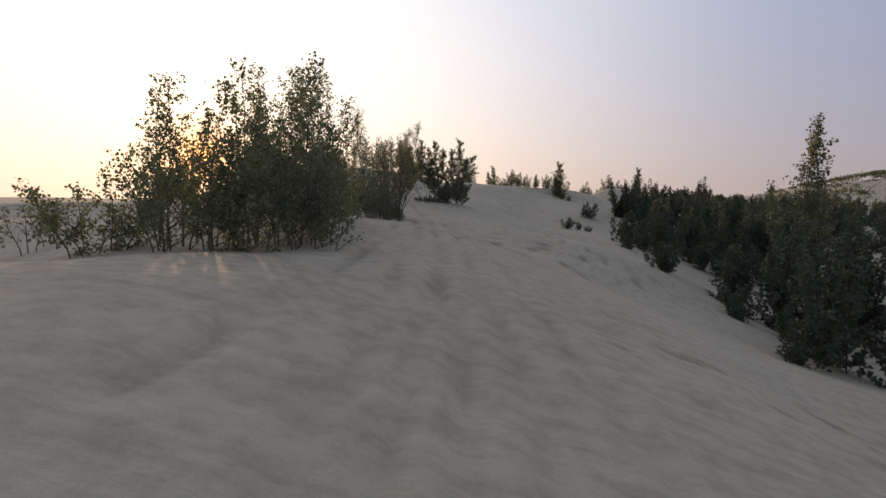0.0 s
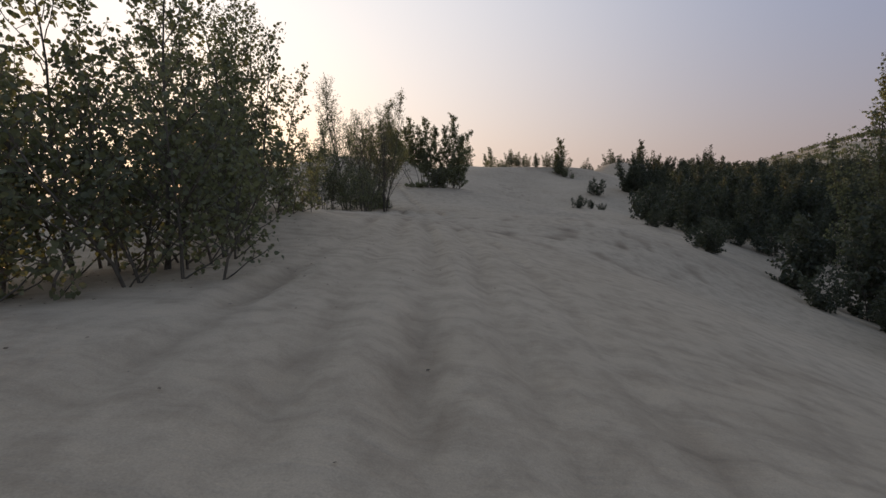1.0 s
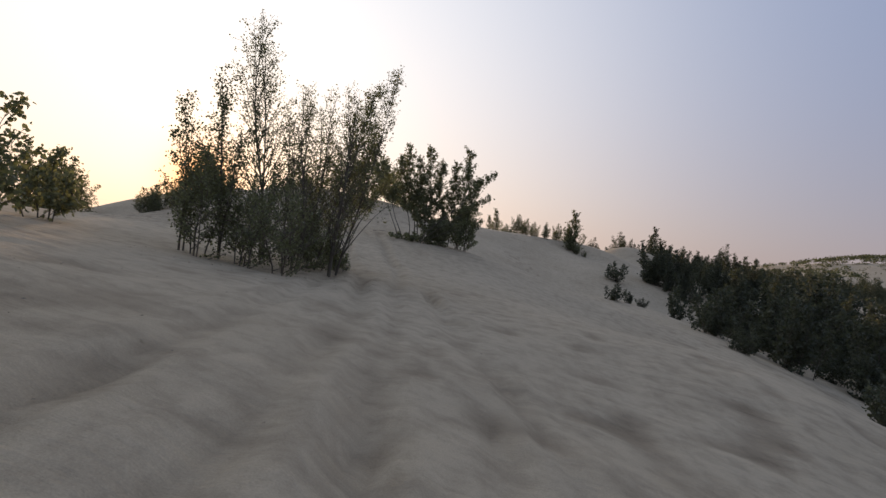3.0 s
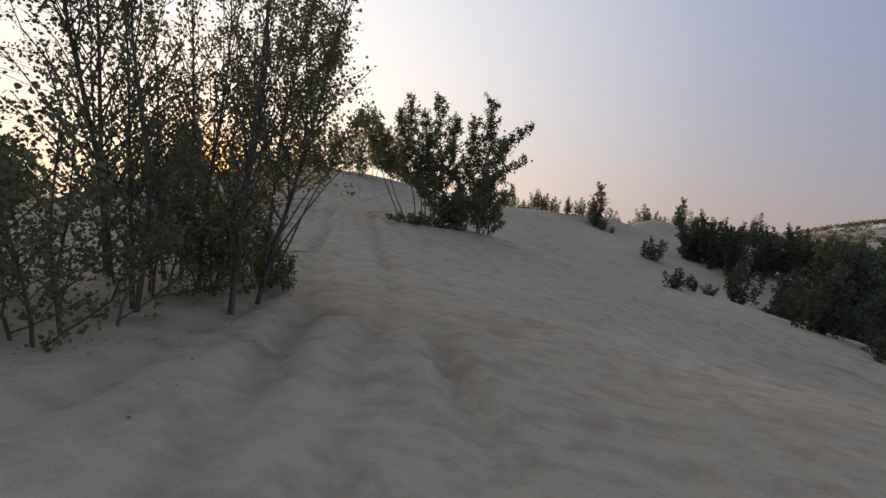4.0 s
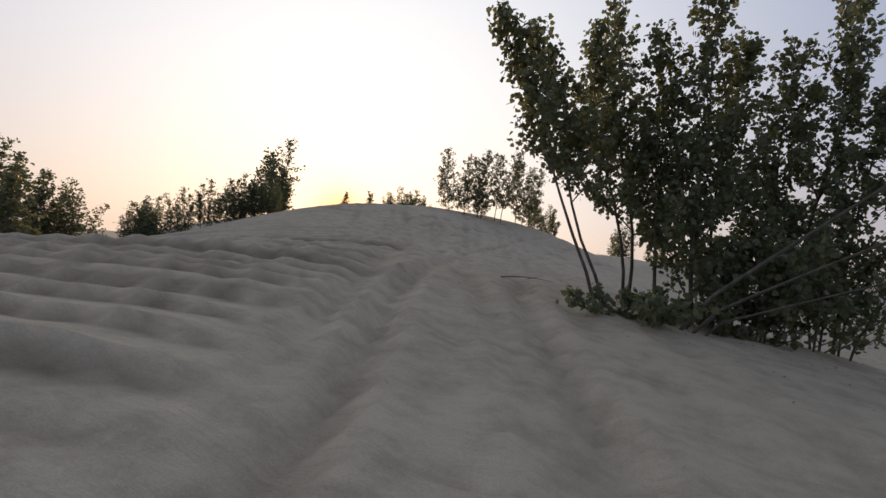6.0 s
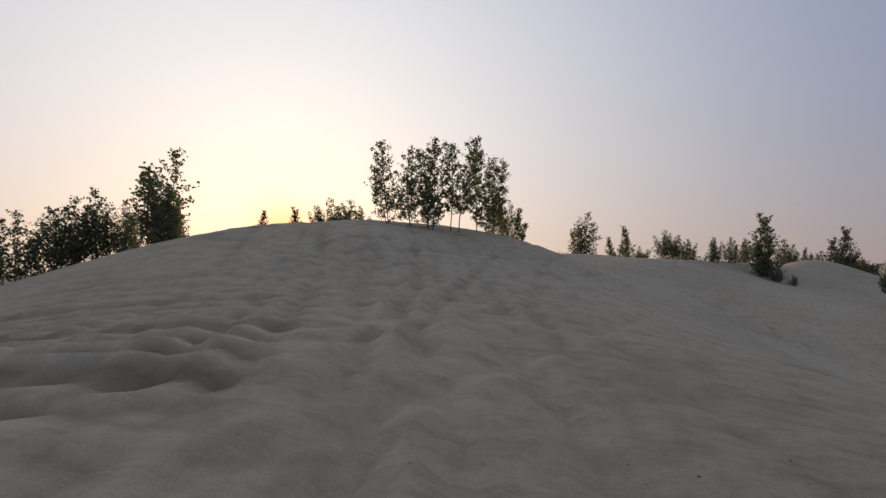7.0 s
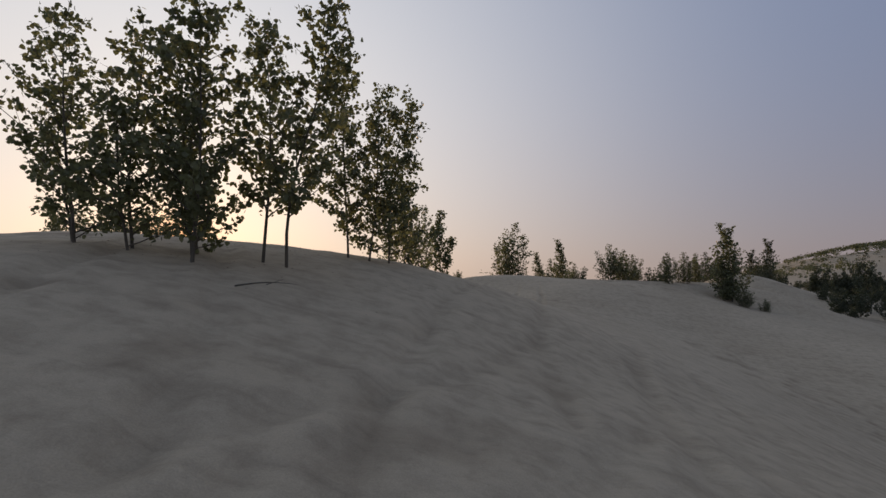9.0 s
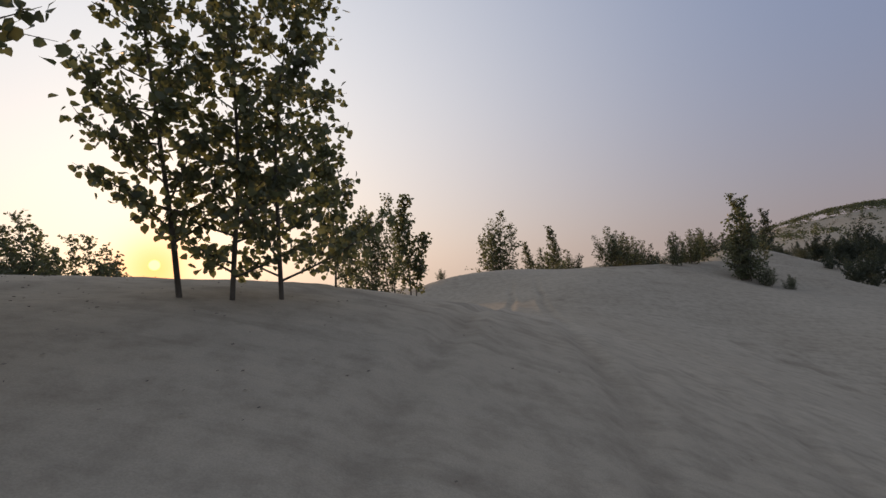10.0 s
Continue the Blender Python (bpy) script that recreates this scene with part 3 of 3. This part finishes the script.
# far single trees and groups, copied from a few grown forms
FORMS = [plant("poplar_tree", POPLAR, "tree", 3.0 + 2 * i, 122 + 3 * i, 4.8, 500 + i, "scattered far trees", fine=False, leaf=0.15, count=n, spread=s, clear=0.02, stems=st, stem_gap=g, sides=4, steep=0.62, splay=0.9, arms=7) for i, (s, st, g, n) in enumerate([(0.75, 2, 0.3, 2000), (0.85, 5, 0.75, 3300), (1.0, 8, 1.15, 3900), (0.85, 6, 0.85, 3200)])]
BUSHES = [plant("shrub", "dark dense willow shrub in the hollow", "shrub", 31 + 3 * i, 66 + 4 * i, 3.0, 520 + i, "shrubs of the hollow", fine=False, leaf=0.15, count=2400, spread=1.25, clear=0.02, stems=6, stem_gap=0.7, steep=0.6, material=WILLOW, sides=4) for i in range(3)]
TALL = [plant("willow_tree", "dense dusky-green willow rising out of the hollow", "tree", 33 + 4 * i, 86 + 5 * i, 6.0, 530 + i, "trees of the hollow", fine=False, leaf=0.19, count=5200, spread=sp, clear=0.02, stems=st, stem_gap=1.3, steep=0.66, material=WILLOW, sides=4, splay=1.1) for i, (sp, st) in enumerate([(0.85, 5), (0.7, 7), (1.0, 4)])]


def stand(ob, x, y, size, turn, sink=0.0, wide=1.0):
    c = copy_thing(ob, pose(x, y, ground_z(x, y) - sink, 0, 0, turn))
    c.scale = (size * wide, size * wide, size)
    return c


rng = np.random.default_rng(7)
for k, x, y, h in [(0, -26.5, 80.7, 2.3), (0, -25.5, 83.5, 3.0), (2, -21.1, 81.2, 3.4), (1, -22.0, 80.8, 2.7), (2, -20.2, 81.6, 2.6), (3, -30.6, 55.0, 6.0), (1, -26.9, 53.5, 4.9), (1, -31.1, 57.9, 4.3), (2, -30.5, 58.8, 3.8),
                   (3, -27.2, 71.6, 6.0), (1, -26.0, 70.6, 3.6), (2, -28.8, 71.2, 1.4), (0, -33.2, 79.7, 3.6), (1, -20.4, 83.3, 3.9), (2, -21.4, 85.1, 3.5), (1, -21.7, 87.4, 4.1), (3, -20.9, 88.0, 4.3),
                   (1, -22.2, 56.6, 2.0), (1, -21.7, 59.6, 2.4), (2, -21.0, 60.2, 2.2), (3, -20.0, 61.0, 2.5), (1, -21.8, 58.0, 2.2), (2, -22.8, 57.6, 2.0), (2, -23.3, 56.8, 1.9), (1, -20.6, 60.6, 2.4), (2, -19.4, 61.4, 1.9),
                   (3, -1.2, 113.5, 6.4), (0, 3.9, 112.8, 4.4), (2, 7.8, 108.5, 3.4), (2, 9.4, 109.6, 3.0), (1, 11.0, 111.6, 2.9), (1, 12.4, 106.7, 2.8), (1, 14.6, 108.5, 2.9), (1, 17.0, 111.2, 2.9), (0, 16.3, 104.6, 6.5), (3, 16.7, 104.2, 4.6), (2, 17.2, 103.0, 1.7), (2, 18.2, 102.2, 1.1), (2, 6.2, 116.0, 2.6), (2, -6.6, 106.7, 1.0)]:
    stand(FORMS[k], x, y, h / 4.8, rng.uniform(0, 360), 0.05, 1.15)
# hollow full of shrubs: those nearest the track stand singly, the rest is one growth
def growth(name, label, category, spots):
    """Many plants too far off to tell apart, joined from the grown forms: (form, x, y, size, turn)."""
    V, F, base = [], [], 0
    for form, x, y, size, turn in spots:
        me = form.children[1].data if form.children[1].name.startswith("crown") else form.children[0].data
        v = np.empty(len(me.vertices) * 3)
        me.vertices.foreach_get("co", v)
        f = np.empty(len(me.loops), int)
        me.loops.foreach_get("vertex_index", f)
        c, s = math.cos(turn), math.sin(turn)
        v = v.reshape(-1, 3) * size
        V.append(np.column_stack([c * v[:, 0] - s * v[:, 1] + x, s * v[:, 0] + c * v[:, 1] + y, v[:, 2] + ground_z(x, y) - 0.1]))
        F.append(f.reshape(-1, 4) + base)
        base += len(v)
    return tagged(new(name, mesh_of(name, np.concatenate(V), np.concatenate(F), WILLOW)), label, category, kind="stuff")


def hollow_edge(y):
    """How far the growth of the hollow reaches towards the driven lane."""
    return max(12.2, 4.1 + 0.243 * (y - 6.9), 2.0 + 0.35 * (y - 28.8), 1.4 + 0.374 * (y - 31.8), -4.0 + 0.545 * (y - 51), -4.5 + 0.793 * (y - 66.75))


placed, far = [], []
while len(placed) < 270:
    near = len(placed) % 2
    y = rng.uniform(9, 60) if near else rng.uniform(60, 135)
    x = hollow_edge(y) + rng.uniform(0, 1) ** 1.25 * 42
    g = ground_z(x, y)
    if soft_noise(np.array([x]), np.array([y]), 7.0, 77)[0] < (-0.3 if y < 100 else -0.05) or any((x - a) ** 2 + (y - b) ** 2 < 3.2 for a, b in placed):
        continue
    placed.append((x, y))
    crown_top = rng.uniform(-2.8, 2.4) + 0.014 * math.hypot(x, y - 15)
    tall = min(max(crown_top - g, 1.3), 7.5)
    if x - hollow_edge(y) < 2.5:
        tall = min(tall, 1.8 if y < 50 else 3.2)
    form, turn = (TALL[len(placed) % 3], rng.uniform(0, 360)) if tall > 3.6 else (BUSHES[len(placed) % 3], rng.uniform(0, 360))
    size = tall / (6.0 if tall > 3.6 else 3.0)
    if y < 62 and x < 34:
        stand(form, x, y, size, turn, 0.15)
    else:
        far.append((form, x, y, size, radians(turn)))
# the clump of willows at the foot of the far slope
for i, (x, y, h) in enumerate([(24.6, 88.0, 6.2), (26.6, 86.5, 5.6), (25.6, 91.5, 5.2), (28.4, 90.0, 5.8), (27.0, 83.0, 4.6)]):
    stand(TALL[i % 3], x, y, h / 6.0, 50 * i, 0.3)
for i in range(90):
    y = rng.uniform(112, 160)
    x = hollow_edge(y) - 3 + rng.uniform(0, 1) ** 1.3 * 40
    if soft_noise(np.array([x]), np.array([y]), 6.0, 78)[0] < 0.0:
        continue
    far.append((BUSHES[i % 3], x, y, rng.uniform(0.6, 1.3), rng.uniform(0, 6.28)))
growth("shrub_growth", "dark shrubs filling the sandy hollow", "shrubs", far)
# small round bushes on the slip face
for k, (x, y, size) in enumerate([(18.2, 83.8, 0.85), (10.8, 56.0, 0.42), (11.9, 56.6, 0.3), (13.0, 57.0, 0.25)]):
    stand(BUSHES[k % 3], x, y, size, 70 * k, 0.1, 1.15)
# tall pointed tree in the hollow
plant("poplar_tree", "tall pointed poplar among dark shrubs", "tree", 20.4, 36.0, 11.6, 610, count=6400, spread=0.6, clear=0.1, stems=3, stem_gap=0.9, splay=0.8, steep=0.78, fine=False, leaf=0.15)
far = []
for x, y, h in [(43.5, 147, 4.6), (46.5, 149, 3.6), (40, 146, 3.4), (50, 152, 3.8)]:
    far.append((FORMS[1 + len(far) % 3], x, y, h / 4.8, len(far)))
for i in range(330):
    y = rng.uniform(135, 430)
    x = rng.uniform(0.02, 0.78) * y + rng.uniform(-10, 10)
    if soft_noise(np.array([x]), np.array([y]), 26.0, 81)[0] < -0.1:
        continue
    far.append(((FORMS + BUSHES)[int(rng.integers(0, 7))], x, y, rng.uniform(0.9, 1.6), rng.uniform(0, 6.28)))
growth("far_trees", "scattered small trees on far dunes", "trees", far)

# ---- distance: dark woods on the far sandy ridge ----
def far_woods():
    places = []
    for cx, cy, sx, sy, n in [(800, 1040, 110, 60, 420), (980, 1000, 120, 70, 420), (640, 930, 60, 40, 60), (520, 790, 60, 40, 50), (430, 700, 60, 40, 40)]:
        for q in range(n):
            x, y = rng.normal(cx, sx), rng.normal(cy, sy)
            g = float(dunes(np.array([x]), np.array([y]))[0])
            places.append(np.array([x, y, g]) + rng.normal(0, 1, (26, 3)) * (2.6, 2.6, 1.6) + (0, 0, 1.5))
    v, f = leaves(np.concatenate(places), 2.6, rng, False)
    return tagged(new("far_woods", mesh_of("far_woods", v, f, LEAF_DARK)), "dark woods capping a far sandy ridge", "woods", kind="stuff")


far_woods()


# ---- litter: dry leaves and twigs lying on the sand ----
def litter():
    spots = []
    for cx, cy, sx, sy, n in [(-2.5, 18.5, 2.2, 3.5, 900), (-3.0, 33.8, 1.0, 1.6, 600), (-1.2, 47.6, 2.0, 1.2, 500), (-9.6, 70.5, 1.8, 1.6, 400), (0.5, 28.0, 5.0, 14.0, 30), (-7.0, 55.0, 5.0, 9.0, 30)]:
        for q in range(n):
            spots.append((rng.normal(cx, sx), rng.normal(cy, sy)))
    p = np.array(spots)
    z = dunes(p[:, 0], p[:, 1]) + relief(p[:, 0], p[:, 1])
    v, f = leaves(np.column_stack([p, z + 0.015]), 0.034, rng, False)
    v[:, 2] = np.repeat(z, 4) + 0.012 + 0.25 * (v[:, 2] - np.repeat(z, 4))
    return tagged(new("leaf_litter", mesh_of("leaf_litter", v, f, LITTER)), "dry brown leaves and bits lying on sand", "litter", kind="stuff")


def twig(x, y, length, turn, seed):
    r = np.random.default_rng(seed)
    u = np.linspace(0, 1, 7)
    pts = np.column_stack([u * length, 0.05 * length * np.sin(u * 4 + seed), 0.02 + 0.05 * length * np.sin(u * 3)])
    side = np.column_stack([0.5 * length + 0.35 * length * u, 0.25 * length * u, 0.03 + 0.1 * length * u])
    v, f = tubes([(pts, 0.012 * (1 - 0.8 * u)), (side, 0.007 * (1 - 0.8 * u))], 5)
    ob = tagged(new("fallen_branch", mesh_of("fallen_branch", v, f, BARK, True)), "dry bare fallen branch lying on the sand", "branch", "fallen branches")
    ob.matrix_basis = pose(x, y, ground_z(x, y) + 0.01, 0, 0, turn)
    return ob


LITTER = leaf_material("dry_leaf", (0.06, 0.045, 0.03), (0.16, 0.12, 0.07), 0.1)
litter()
for i, (x, y, n, a) in enumerate([(-3.3, 38.7, 0.55, 30), (-4.2, 48.4, 0.9, 20), (-8.7, 66.8, 0.7, 30), (-3.1, 24.4, 0.8, 60)]):
    twig(x, y, n, a, i)
